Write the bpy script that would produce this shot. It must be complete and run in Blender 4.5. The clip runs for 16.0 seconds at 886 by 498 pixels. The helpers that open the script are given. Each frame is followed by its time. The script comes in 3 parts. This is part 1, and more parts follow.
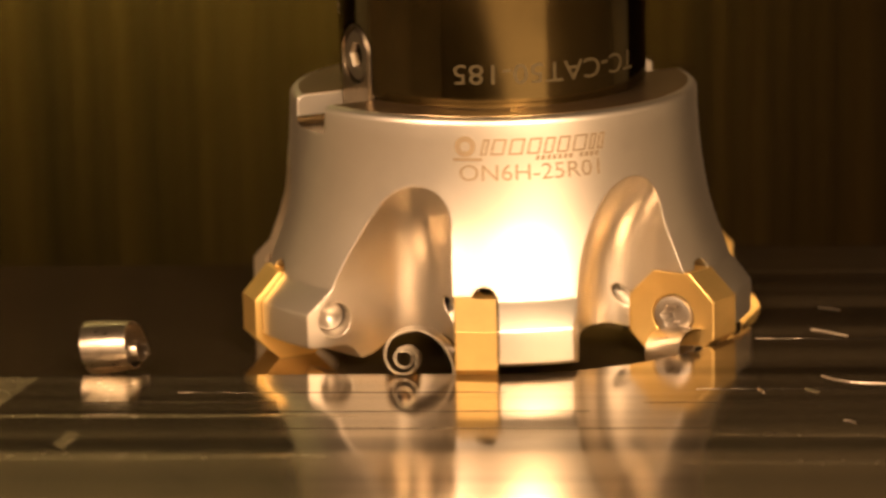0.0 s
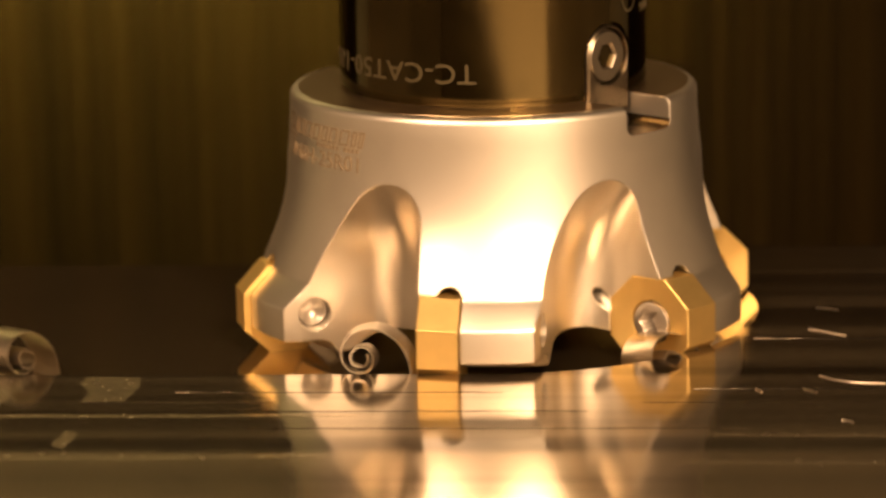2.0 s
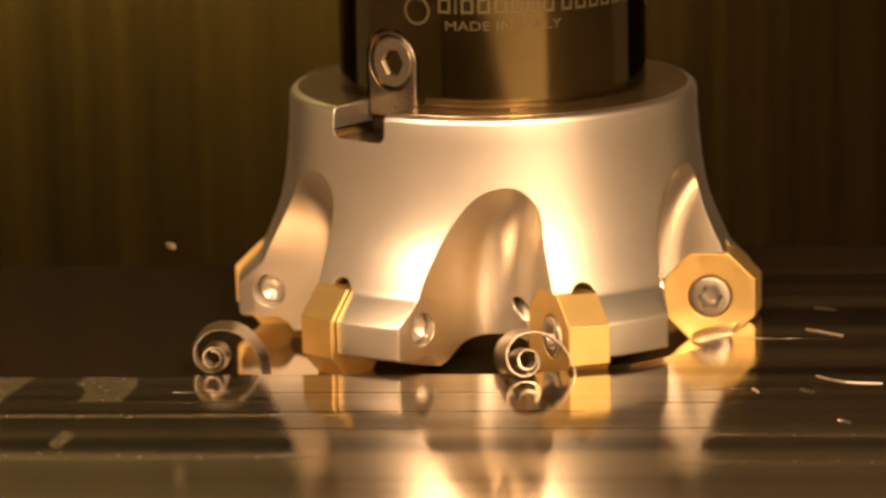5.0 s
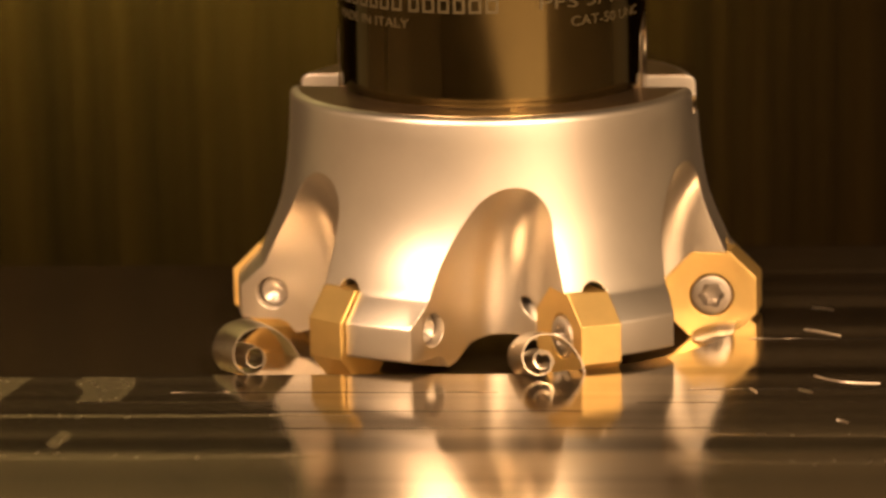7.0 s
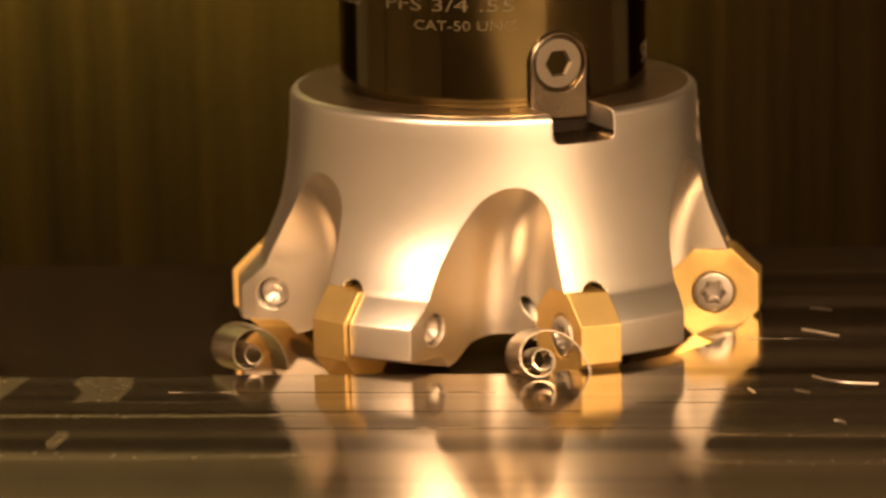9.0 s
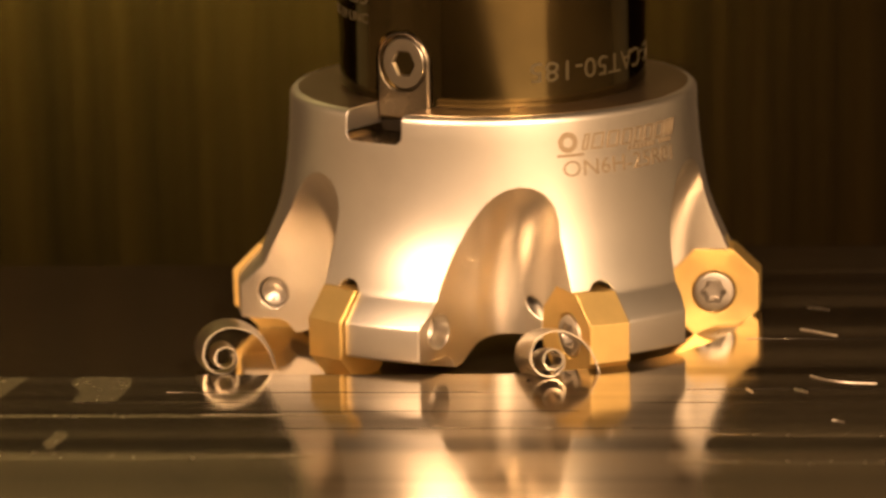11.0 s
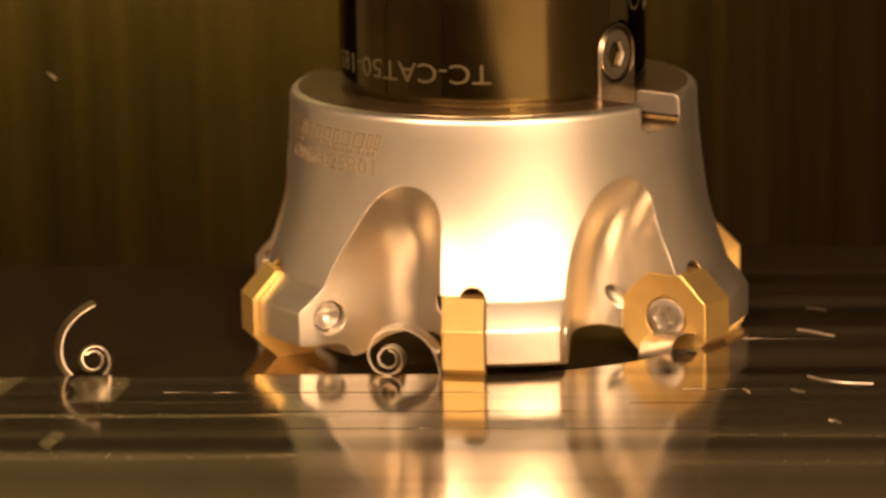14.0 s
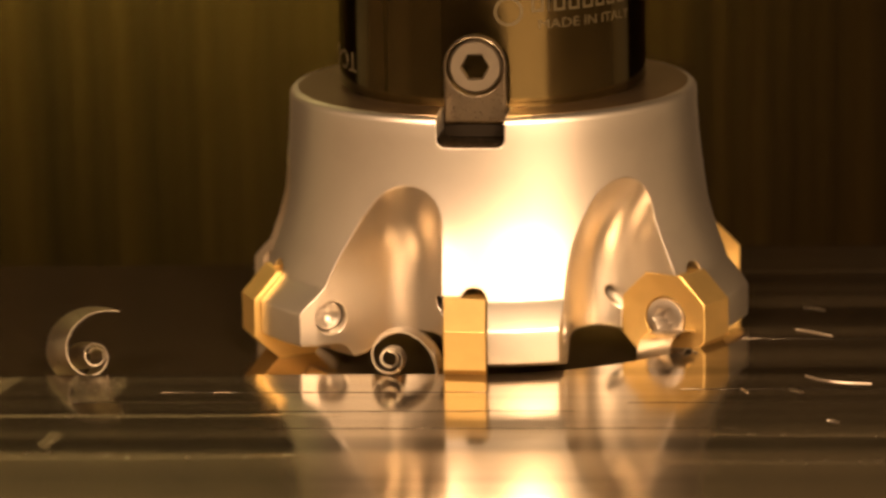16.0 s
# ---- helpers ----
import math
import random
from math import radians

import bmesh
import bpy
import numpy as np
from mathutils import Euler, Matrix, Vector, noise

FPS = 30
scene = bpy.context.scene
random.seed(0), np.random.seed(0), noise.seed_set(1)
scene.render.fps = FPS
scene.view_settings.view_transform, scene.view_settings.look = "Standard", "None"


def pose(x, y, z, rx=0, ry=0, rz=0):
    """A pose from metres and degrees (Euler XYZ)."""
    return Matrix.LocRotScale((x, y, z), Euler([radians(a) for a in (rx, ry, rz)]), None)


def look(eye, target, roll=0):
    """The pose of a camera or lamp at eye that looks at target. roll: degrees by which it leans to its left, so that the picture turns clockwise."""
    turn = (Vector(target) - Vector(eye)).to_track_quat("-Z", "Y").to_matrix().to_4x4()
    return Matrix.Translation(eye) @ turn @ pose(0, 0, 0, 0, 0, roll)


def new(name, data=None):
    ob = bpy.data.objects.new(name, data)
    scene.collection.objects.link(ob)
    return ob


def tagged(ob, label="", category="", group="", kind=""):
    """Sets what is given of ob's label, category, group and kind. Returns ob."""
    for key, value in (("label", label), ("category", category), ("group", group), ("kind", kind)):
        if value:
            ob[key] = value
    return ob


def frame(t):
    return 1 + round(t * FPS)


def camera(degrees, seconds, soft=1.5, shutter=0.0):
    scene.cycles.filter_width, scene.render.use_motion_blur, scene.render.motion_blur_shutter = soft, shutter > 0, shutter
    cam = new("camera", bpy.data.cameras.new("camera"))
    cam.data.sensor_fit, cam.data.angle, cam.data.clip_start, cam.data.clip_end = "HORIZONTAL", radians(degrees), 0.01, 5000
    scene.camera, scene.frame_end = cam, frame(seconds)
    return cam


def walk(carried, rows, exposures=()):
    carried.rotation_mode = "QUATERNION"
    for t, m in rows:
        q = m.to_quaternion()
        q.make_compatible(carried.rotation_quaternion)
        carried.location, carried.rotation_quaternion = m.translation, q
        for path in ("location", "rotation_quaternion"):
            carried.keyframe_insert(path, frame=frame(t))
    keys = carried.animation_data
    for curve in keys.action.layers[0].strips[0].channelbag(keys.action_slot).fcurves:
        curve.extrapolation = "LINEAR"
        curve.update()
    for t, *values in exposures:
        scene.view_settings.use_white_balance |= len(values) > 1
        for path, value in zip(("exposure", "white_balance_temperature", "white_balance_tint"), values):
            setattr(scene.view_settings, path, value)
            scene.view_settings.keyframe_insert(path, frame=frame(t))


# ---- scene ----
MM = 0.001
EYE = (0.0, -0.4149, 0.10226)
PAN, TILT, ROLL = radians(-0.921), radians(12.823), -1.155
AHEAD = Vector((math.sin(PAN) * math.cos(TILT), math.cos(PAN) * math.cos(TILT), -math.sin(TILT)))
cam = camera(15.0, 16.0, soft=2.8, shutter=0.5)
cam.data.dof.use_dof, cam.data.dof.focus_distance, cam.data.dof.aperture_fstop = True, 0.392, 30.0
STAND = look(EYE, Vector(EYE) + AHEAD, ROLL)
walk(cam, [(0.0, STAND), (16.0, STAND)])

# turn of the spindle in degrees, time by time
SPIN = [(0.0, -113.2), (0.5, -95.1), (1.0, -77.2), (1.5, -60.3), (2.0, -44.8), (2.5, -29.8), (3.0, -14.8), (3.5, 0.0),
        (4.0, 14.6), (4.5, 29.1), (5.0, 43.3), (5.2, 49.1), (6.0, 71.6), (6.8, 94.4), (7.5, 115.4), (8.0, 129.7), (8.5, 144.1),
        (9.0, 159.1), (9.5, 174.1), (10.0, 189.2), (10.2, 195.3), (11.0, 219.0), (11.8, 243.2), (12.5, 264.7), (13.0, 279.6),
        (13.5, 294.7), (14.0, 309.8), (14.5, 325.0), (15.0, 340.0), (15.5, 354.7), (16.0, 369.5)]


def spin(t):
    return float(np.interp(t, [a for a, _ in SPIN], [b for _, b in SPIN]))


def spin_time(angle):
    if angle < SPIN[0][1]:
        return (angle - SPIN[0][1]) / 36.0
    return float(np.interp(angle, [b for _, b in SPIN], [a for a, _ in SPIN]))


# ---- light ----
world = bpy.data.worlds.new("world")
world.use_nodes = True
world.node_tree.nodes["Background"].inputs["Color"].default_value = (1.0, 0.72, 0.4, 1)
world.node_tree.nodes["Background"].inputs["Strength"].default_value = 0.03
scene.world = world
scene.view_settings.exposure = 0.16


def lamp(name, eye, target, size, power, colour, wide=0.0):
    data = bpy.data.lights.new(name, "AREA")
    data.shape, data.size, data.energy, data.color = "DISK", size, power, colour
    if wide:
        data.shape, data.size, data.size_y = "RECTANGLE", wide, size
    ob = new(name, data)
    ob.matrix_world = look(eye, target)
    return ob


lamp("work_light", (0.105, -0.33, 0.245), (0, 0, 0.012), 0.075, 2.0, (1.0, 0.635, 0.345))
# Added, unseen: fills the cutter's left side.
lamp("left_fill_light", (-0.30, -0.42, 0.42), (0, 0, 0.01), 0.24, 3.9, (1.0, 0.62, 0.355))
# Broad front fill, added out of view; the barrel mirrors it as a stripe.
lamp("front_fill_light", (0.03, -0.87, 0.26), (-0.05, -0.1, 0.0), 0.42, 7.0, (1.0, 0.62, 0.345), 1.38)
# Extra unseen lamp that washes the upper left of the back wall.
lamp("back_wall_fill", (-0.115, 0.38, 0.03), (-0.115, 0.43, -0.02), 0.03, 0.85, (1.0, 0.86, 0.24), 0.28)
# Another added lamp: brightens the upper wall that the block mirrors.
lamp("upper_wall_fill", (-0.22, 0.34, 0.30), (-0.22, 0.43, 0.17), 0.10, 1.1, (1.0, 0.78, 0.32), 0.40)


# ---- materials ----
def material(name, colour, metal=0.0, rough=0.5, vary=0.1, scale=300.0, bump=0.0, bump_scale=2500.0, stretch=(1, 1, 1), rough_vary=0.08, dark=0.6):
    m = bpy.data.materials.new(name)
    m.use_nodes = True
    n, l = m.node_tree.nodes, m.node_tree.links
    b = n["Principled BSDF"]
    b.inputs["Metallic"].default_value = metal
    co = n.new("ShaderNodeTexCoord")
    mp = n.new("ShaderNodeMapping")
    mp.inputs["Scale"].default_value = stretch
    l.new(co.outputs["Object"], mp.inputs["Vector"])
    big = n.new("ShaderNodeTexNoise")
    big.inputs["Scale"].default_value, big.inputs["Detail"].default_value = scale, 4
    l.new(mp.outputs["Vector"], big.inputs["Vector"])
    fine = n.new("ShaderNodeTexNoise")
    fine.inputs["Scale"].default_value, fine.inputs["Detail"].default_value = bump_scale, 3
    l.new(mp.outputs["Vector"], fine.inputs["Vector"])
    mix = n.new("ShaderNodeMix")
    mix.data_type = "RGBA"
    mix.inputs[6].default_value = (*colour, 1)
    mix.inputs[7].default_value = (*[c * dark for c in colour], 1)
    ramp = n.new("ShaderNodeMapRange")
    ramp.inputs[1].default_value, ramp.inputs[2].default_value = 0.45, 0.75
    ramp.inputs[3].default_value, ramp.inputs[4].default_value = 0.0, min(1.0, vary * 4)
    l.new(big.outputs["Fac"], ramp.inputs[0])
    l.new(ramp.outputs[0], mix.inputs[0])
    l.new(mix.outputs[2], b.inputs["Base Color"])
    rr = n.new("ShaderNodeMapRange")
    rr.inputs[1].default_value, rr.inputs[2].default_value = 0.3, 0.7
    rr.inputs[3].default_value, rr.inputs[4].default_value = max(0.02, rough - rough_vary), rough + rough_vary
    l.new(fine.outputs["Fac"], rr.inputs[0])
    l.new(rr.outputs[0], b.inputs["Roughness"])
    if bump:
        bp = n.new("ShaderNodeBump")
        bp.inputs["Strength"].default_value, bp.inputs["Distance"].default_value = 1.0, bump
        l.new(fine.outputs["Fac"], bp.inputs["Height"])
        l.new(bp.outputs["Normal"], b.inputs["Normal"])
    return m


def soften(m, radius):
    """Rounds the edges that the light catches, by a bevelled normal."""
    n, l = m.node_tree.nodes, m.node_tree.links
    be = n.new("ShaderNodeBevel")
    be.samples = 4
    be.inputs["Radius"].default_value = radius
    bump = [x for x in n if x.bl_idname == "ShaderNodeBump"]
    l.new(be.outputs["Normal"], bump[0].inputs["Normal"] if bump else n["Principled BSDF"].inputs["Normal"])
    return m


NICKEL = soften(material("satin_nickel", (0.74, 0.70, 0.635), 1.0, 0.38, 0.06, 120, 0.0000004, 6000, rough_vary=0.02), 0.0003)
GULLET_FINISH = soften(material("smooth_nickel", (0.72, 0.675, 0.605), 1.0, 0.345, 0.06, 120, 0.0, 6000, rough_vary=0.02), 0.0003)
GOLD = soften(material("titanium_nitride", (0.86, 0.63, 0.25), 1.0, 0.45, 0.06, 300, 0.0000006, 5000, rough_vary=0.03), 0.00015)
OXIDE = material("black_oxide_steel", (0.12, 0.093, 0.04), 1.0, 0.11, 0.25, 90, 0.0000001, 4000, rough_vary=0.02)
SEAT_RING = material("dark_seat", (0.46, 0.35, 0.23), 1.0, 0.30, 0.1, 60, 0.0, 4000, rough_vary=0.0)
KEYSTEEL = soften(material("ground_steel", (0.24, 0.20, 0.145), 1.0, 0.30, 0.12, 300, 0.0000004, 4000, rough_vary=0.04), 0.0003)
STEEL = material("bright_steel", (0.50, 0.46, 0.41), 1.0, 0.38, 0.03, 200, 0.0, 4000, rough_vary=0.03)
# Darker steel for the drive slots: their shade is put into the colour.
SLOT_SHADE = material("shaded_slot_steel", (0.15, 0.11, 0.055), 1.0, 0.24, 0.1, 300, 0.0, 4000, rough_vary=0.05)
# Near-black for the gap under the keys, standing in for shade there.
GAP_SHADE = material("shade_black", (0.012, 0.009, 0.006), 0.0, 0.6, 0.05)
GAP_SHADE.node_tree.nodes["Principled BSDF"].inputs["Specular IOR Level"].default_value = 0.08
SCREW = material("zinc_screw", (0.36, 0.32, 0.26), 1.0, 0.34, 0.06, 200, 0.0, 4000, rough_vary=0.04)
ENGRAVE = material("engraved_mark", (0.35, 0.275, 0.185), 0.8, 0.55)
LASER = material("laser_mark", (0.09, 0.073, 0.038), 0.5, 0.42)
CHIP = material("steel_chip", (0.52, 0.46, 0.37), 1.0, 0.31, 0.1, 300, 0.0000003, 1500, rough_vary=0.04)
MILLED = material("milled_steel", (0.45, 0.385, 0.29), 0.97, 0.11, 0.28, 18, 0.0000016, 260, (0.05, 6.0, 1.0), 0.05, 0.45)


def banded(m, low, high):
    """Feed bands: stretches of finer and coarser finish along the cut."""
    n, l = m.node_tree.nodes, m.node_tree.links
    big = [x for x in n if x.bl_idname == "ShaderNodeTexNoise"][0]
    big.inputs["Detail"].default_value = 2.0
    mr = n.new("ShaderNodeMapRange")
    mr.inputs[1].default_value, mr.inputs[2].default_value = 0.4, 0.62
    mr.inputs[3].default_value, mr.inputs[4].default_value = high, low
    l.new(big.outputs["Fac"], mr.inputs[0])
    l.new(mr.outputs[0], n["Principled BSDF"].inputs["Roughness"])
    for x in n:
        if x.bl_idname == "ShaderNodeMapRange" and x is not mr and x.inputs[2].default_value == 0.75:
            x.inputs[1].default_value, x.inputs[2].default_value = 0.42, 0.60


banded(MILLED, 0.07, 0.17)
FRESH = material("freshly_cut_steel", (0.42, 0.34, 0.225), 0.973, 0.11, 0.1, 30, 0.0, 900, (1, 1, 1), 0.03, 0.8)
PANEL = material("enclosure_panel", (0.019, 0.0105, 0.0026), 0.0, 0.8, 0.25, 20, 0.0, 30, (6, 6, 0.1), dark=0.3)
PANEL.node_tree.nodes["Principled BSDF"].inputs["Specular IOR Level"].default_value = 0.05
COVER = material("olive_cover", (0.072, 0.056, 0.018), 0.0, 0.6, 0.3, 9, 0.0, 40, (5, 5, 0.5), dark=0.5)
# Pale colour of the unseen panels, chosen to throw light back.
BOUNCE = material("bounce_paint", (0.62, 0.58, 0.50), 0.0, 0.5, 0.1, 5)


# ---- building tools ----
def mesh_of(name, bm, mat, angle=30):
    me = bpy.data.meshes.new(name)
    bmesh.ops.recalc_face_normals(bm, faces=bm.faces)
    bm.to_mesh(me)
    bm.free()
    me.materials.append(mat)
    me.shade_smooth()
    me.set_sharp_from_angle(angle=radians(angle))
    return me


def part(name, bm, mat, parent, label="", angle=30):
    ob = new(name, mesh_of(name, bm, mat, angle))
    ob.parent = parent
    if label:
        tagged(ob, label)
    return ob


def thing(name, label, category, group="", kind=""):
    return tagged(new(name), label, category, group, kind)


def lathe(profile, segs=192, closed=True):
    """A turned solid from (radius, height) in millimetres, from the bottom axis to the top axis."""
    bm = bmesh.new()
    rings = []
    for r, z in profile:
        if r < 1e-6:
            rings.append([bm.verts.new((0, 0, z * MM))])
        else:
            rings.append([bm.verts.new((r * MM * math.sin(2 * math.pi * i / segs), -r * MM * math.cos(2 * math.pi * i / segs), z * MM)) for i in range(segs)])
    for a, b in zip(rings, rings[1:]):
        for i in range(segs):
            j = (i + 1) % segs
            q = [a[i % len(a)], a[j % len(a)], b[j % len(b)], b[i % len(b)]]
            q = list(dict.fromkeys(q))
            if len(q) > 2:
                bm.faces.new(q)
    bmesh.ops.recalc_face_normals(bm, faces=bm.faces)
    return bm


def loft(bm, loops, cap=True):
    """Joins loops of points (millimetres: across, outwards, up) into a closed solid."""
    rows = [[bm.verts.new((x * MM, -u * MM, z * MM)) for x, u, z in lp] for lp in loops]
    n = len(rows[0])
    fs = []
    for a, b in zip(rows, rows[1:]):
        for i in range(n):
            fs.append(bm.faces.new((a[i], a[(i + 1) % n], b[(i + 1) % n], b[i])))
    if cap:
        fs.append(bm.faces.new(rows[0]))
        fs.append(bm.faces.new(rows[-1]))
    bmesh.ops.recalc_face_normals(bm, faces=fs)
    return [v for r in rows for v in r]


def rod(bm, start, end, r, segs=24, r2=None):
    """A round rod between two points in millimetres (across, outwards, up)."""
    a, b = (Vector((p[0], -p[1], p[2])) * MM for p in (start, end))
    d = b - a
    m = Matrix.Translation((a + b) / 2) @ d.to_track_quat("Z", "Y").to_matrix().to_4x4()
    return bmesh.ops.create_cone(bm, cap_ends=True, segments=segs, radius1=r * MM, radius2=(r if r2 is None else r2) * MM, depth=d.length, matrix=m)["verts"]


def carve(bm, cutters):
    """Cuts each solid of cutters out of bm and returns the carved bmesh."""
    def put(b):
        me = bpy.data.meshes.new("carving")
        b.to_mesh(me)
        b.free()
        return new("carving", me)
    base = put(bm)
    tools = [put(c) for c in cutters]
    for tool in tools:
        mod = base.modifiers.new("cut", "BOOLEAN")
        mod.operation, mod.solver, mod.object = "DIFFERENCE", "EXACT", tool
    bpy.context.view_layer.update()
    me = bpy.data.meshes.new_from_object(base.evaluated_get(bpy.context.evaluated_depsgraph_get()))
    out = bmesh.new()
    out.from_mesh(me)
    for ob in (base, *tools):
        bpy.data.objects.remove(ob)
    return out


def lettering(name, text, size, radius, centre, height, mat, parent, width=None, upside_down=False, raised=0.04, label="", taper=0.0):
    """Words wrapped round a cylinder: size, radius, height and width in millimetres, centre in degrees round the axis."""
    cu = bpy.data.curves.new("words", "FONT")
    cu.body, cu.size, cu.align_x, cu.align_y, cu.extrude, cu.resolution_u = text, size, "CENTER", "CENTER", 0.03, 3
    ob = new("words", cu)
    bpy.context.view_layer.update()
    me = bpy.data.meshes.new_from_object(ob.evaluated_get(bpy.context.evaluated_depsgraph_get()))
    bpy.data.objects.remove(ob)
    bm = bmesh.new()
    bm.from_mesh(me)
    wrap(bm, radius, centre, height, width, upside_down, raised, taper)
    return tagged(part(name, bm, mat, parent, label), kind="stuff")


def wrap(bm, radius, centre, height, width=None, upside_down=False, raised=0.04, taper=0.0):
    xs = [v.co.x for v in bm.verts]
    k = width / (max(xs) - min(xs)) if width else 1.0
    for v in bm.verts:
        x, y, z = v.co.x * k, v.co.y, v.co.z
        if upside_down:
            x, y = -x, -y
        a = radians(centre) + x / radius
        r = radius + raised + z - taper * y
        v.co = (r * math.sin(a) * MM, -r * math.cos(a) * MM, (height + y) * MM)


def bar(bm, x, y, w, h, slant=0.0, thick=0.03, cuts=4):
    """A flat bar in the plane of the lettering, millimetres."""
    top, low = [], []
    for z, row in ((thick, top), (-thick, low)):
        for j in (-1, 1):
            for i in range(cuts + 1):
                row.append(bm.verts.new((x - w / 2 + w * i / cuts + slant * j * h / 2, y + j * h / 2, z)))
    n = cuts + 1
    for row in (top, low):
        for i in range(cuts):
            bm.faces.new((row[i], row[i + 1], row[n + i + 1], row[n + i]))
    for a in (0, n):
        for i in range(cuts):
            bm.faces.new((top[a + i], top[a + i + 1], low[a + i + 1], low[a + i]))
    for a in (0, cuts):
        bm.faces.new((top[a], top[n + a], low[n + a], low[a]))


# ---- the machine round the cutter ----
def slab(name, lo, hi, mat, label):
    bm = bmesh.new()
    bmesh.ops.create_cube(bm, size=1.0)
    for v in bm.verts:
        v.co = [lo[i] + (v.co[i] + 0.5) * (hi[i] - lo[i]) for i in range(3)]
    ob = new(name, mesh_of(name, bm, mat))
    return tagged(ob, label, "wall", kind="structure")


def enclosure():
    # the back is a folded way cover with upright ribs
    bm = bmesh.new()
    x, pts = -0.7, []
    while x < 0.7:
        for dx, dy in ((0, 0), (0.0020, 0), (0.0026, -0.002), (0.0044, -0.002), (0.0050, 0)):
            pts.append((x + dx, 0.42 + dy))
        x += 0.0052
    rows = [[bm.verts.new((px, py, z)) for px, py in pts] for z in (-0.3, 0.138)]
    back = [[bm.verts.new((px, 0.44, z)) for px, py in pts] for z in (-0.3, 0.138)]
    for i in range(len(pts) - 1):
        bm.faces.new((rows[0][i], rows[0][i + 1], rows[1][i + 1], rows[1][i]))
        bm.faces.new((back[0][i], back[0][i + 1], back[1][i + 1], back[1][i]))
    tagged(new("wall_back", mesh_of("wall_back", bm, PANEL)), "dark ribbed sheet-metal panel behind the cutter", "wall", kind="structure")
    slab("wall_back_upper", (-0.72, 0.415, 0.14), (0.72, 0.44, 0.7), COVER, "dull olive sheet-metal cover above the ribbed panel")
    # side and front panels stand out of view, added as fill for the metal
    slab("wall_left", (-0.72, -0.9, -0.3), (-0.70, 0.44, 0.7), BOUNCE, "unseen pale side panel added to bounce light")
    slab("wall_right", (0.70, -0.9, -0.3), (0.72, 0.44, 0.7), BOUNCE, "unseen pale side panel added to bounce light")
    slab("wall_front", (-0.72, -0.92, 0.03), (0.72, -0.9, 0.7), BOUNCE, "unseen pale front panel added to bounce light")
    # unseen dark strip, added so the barrel's top mirrors darkness
    slab("wall_front_lower", (-0.72, -0.92, -0.3), (0.72, -0.9, 0.03), PANEL, "unseen dark front strip added to darken the barrel's reflection")
    slab("floor", (-0.72, -0.92, -0.32), (0.72, 0.44, -0.30), PANEL, "dark chip tray under the machine table")
    # roof out of view, added dark so the upward chamfers reflect little
    slab("ceiling", (-0.72, -0.92, 0.7), (0.72, 0.44, 0.72), PANEL, "unseen dark roof panel added to darken upward reflections")
    slab("machine_table", (-0.5, -0.30, -0.30), (0.5, 0.06, -0.045), PANEL, "dark machine table under the steel block")


enclosure()

# ---- the steel block being cut ----
CUT_R, DEPTH, REAR = 32.4, 2.35, 35.0
FEED = -1.85 * MM
BLOCK_TURN = -3.0


def block_pose(t):
    m = pose(0, 0, 0, 0, 0, BLOCK_TURN)
    return m @ Matrix.Translation((0.9 * MM + FEED * t / 16.0, 0, 0))


def steel_block():
    bm = bmesh.new()
    bmesh.ops.create_cube(bm, size=1.0)
    for v in bm.verts:
        v.co = (v.co.x * 0.6, (-0.245 + (v.co.y + 0.5) * (0.245 + REAR * MM)), (-45 + (v.co.z + 0.5) * (45 - DEPTH)) * MM)
    top, low = [], []
    # the uncut top, bounded by the cutter's path; its wall slopes with the lead angle
    arc = [(a - 2) for a in range(0, 153, 3)]
    for a in arc:
        for r, row, z in ((CUT_R, top, 0.0), (CUT_R - DEPTH, low, -DEPTH - 0.02)):
            row.append((r * math.sin(radians(a)), -r * math.cos(radians(a)), z))
    def ends(row, z, inset):
        x, y, _ = row[-1]
        return [(-300.0, -CUT_R + inset, z)] + row + [(x, REAR, z), (300.0, REAR, z), (300.0, -245.0, z), (-300.0, -245.0, z)]
    t, b = ends(top, 0.0, 0.0), ends(low, -DEPTH - 0.02, DEPTH)
    vt = [bm.verts.new((x * MM, y * MM, z * MM)) for x, y, z in t]
    vb = [bm.verts.new((x * MM, y * MM, z * MM)) for x, y, z in b]
    bm.faces.new(vt)
    bm.faces.new(vb)
    n = len(vt)
    for i in range(n):
        bm.faces.new((vt[i], vt[(i + 1) % n], vb[(i + 1) % n], vb[i]))
    ob = new("steel_block", mesh_of("steel_block", bm, MILLED, 20))
    ob.data.materials.append(FRESH)
    for f in ob.data.polygons[:6]:
        f.material_index = 1
    return tagged(ob, "bright steel block with a freshly milled step", "workpiece")


BLOCK = steel_block()

# ---- the face mill ----
TOOTH = [-0.5, -1.0, -1.3, -2.6, -0.8, -0.5]
INSERT_R, INSERT_Z, HALF, RAKE = 27.7, 3.0, 5.6, 0.15
GULLET = ([(1.2, 42.0), (-1.75, 25.2)] + [(-7.2 + 5.5 * math.cos(radians(-a)), 24.8 + 5.5 * math.sin(radians(-a))) for a in range(4, 125, 6)]
          + [(-16.4, 24.5), (-17.6, 25.35), (-26.0, 28.9)])


def turned(verts, degrees, bm):
    bmesh.ops.rotate(bm, verts=verts, cent=(0, 0, 0), matrix=Matrix.Rotation(radians(degrees), 3, "Z"))


def raked(x, u):
    """The insert leans forward towards the axis by the radial rake."""
    return x + 0.45 - (INSERT_R + HALF - u) * RAKE


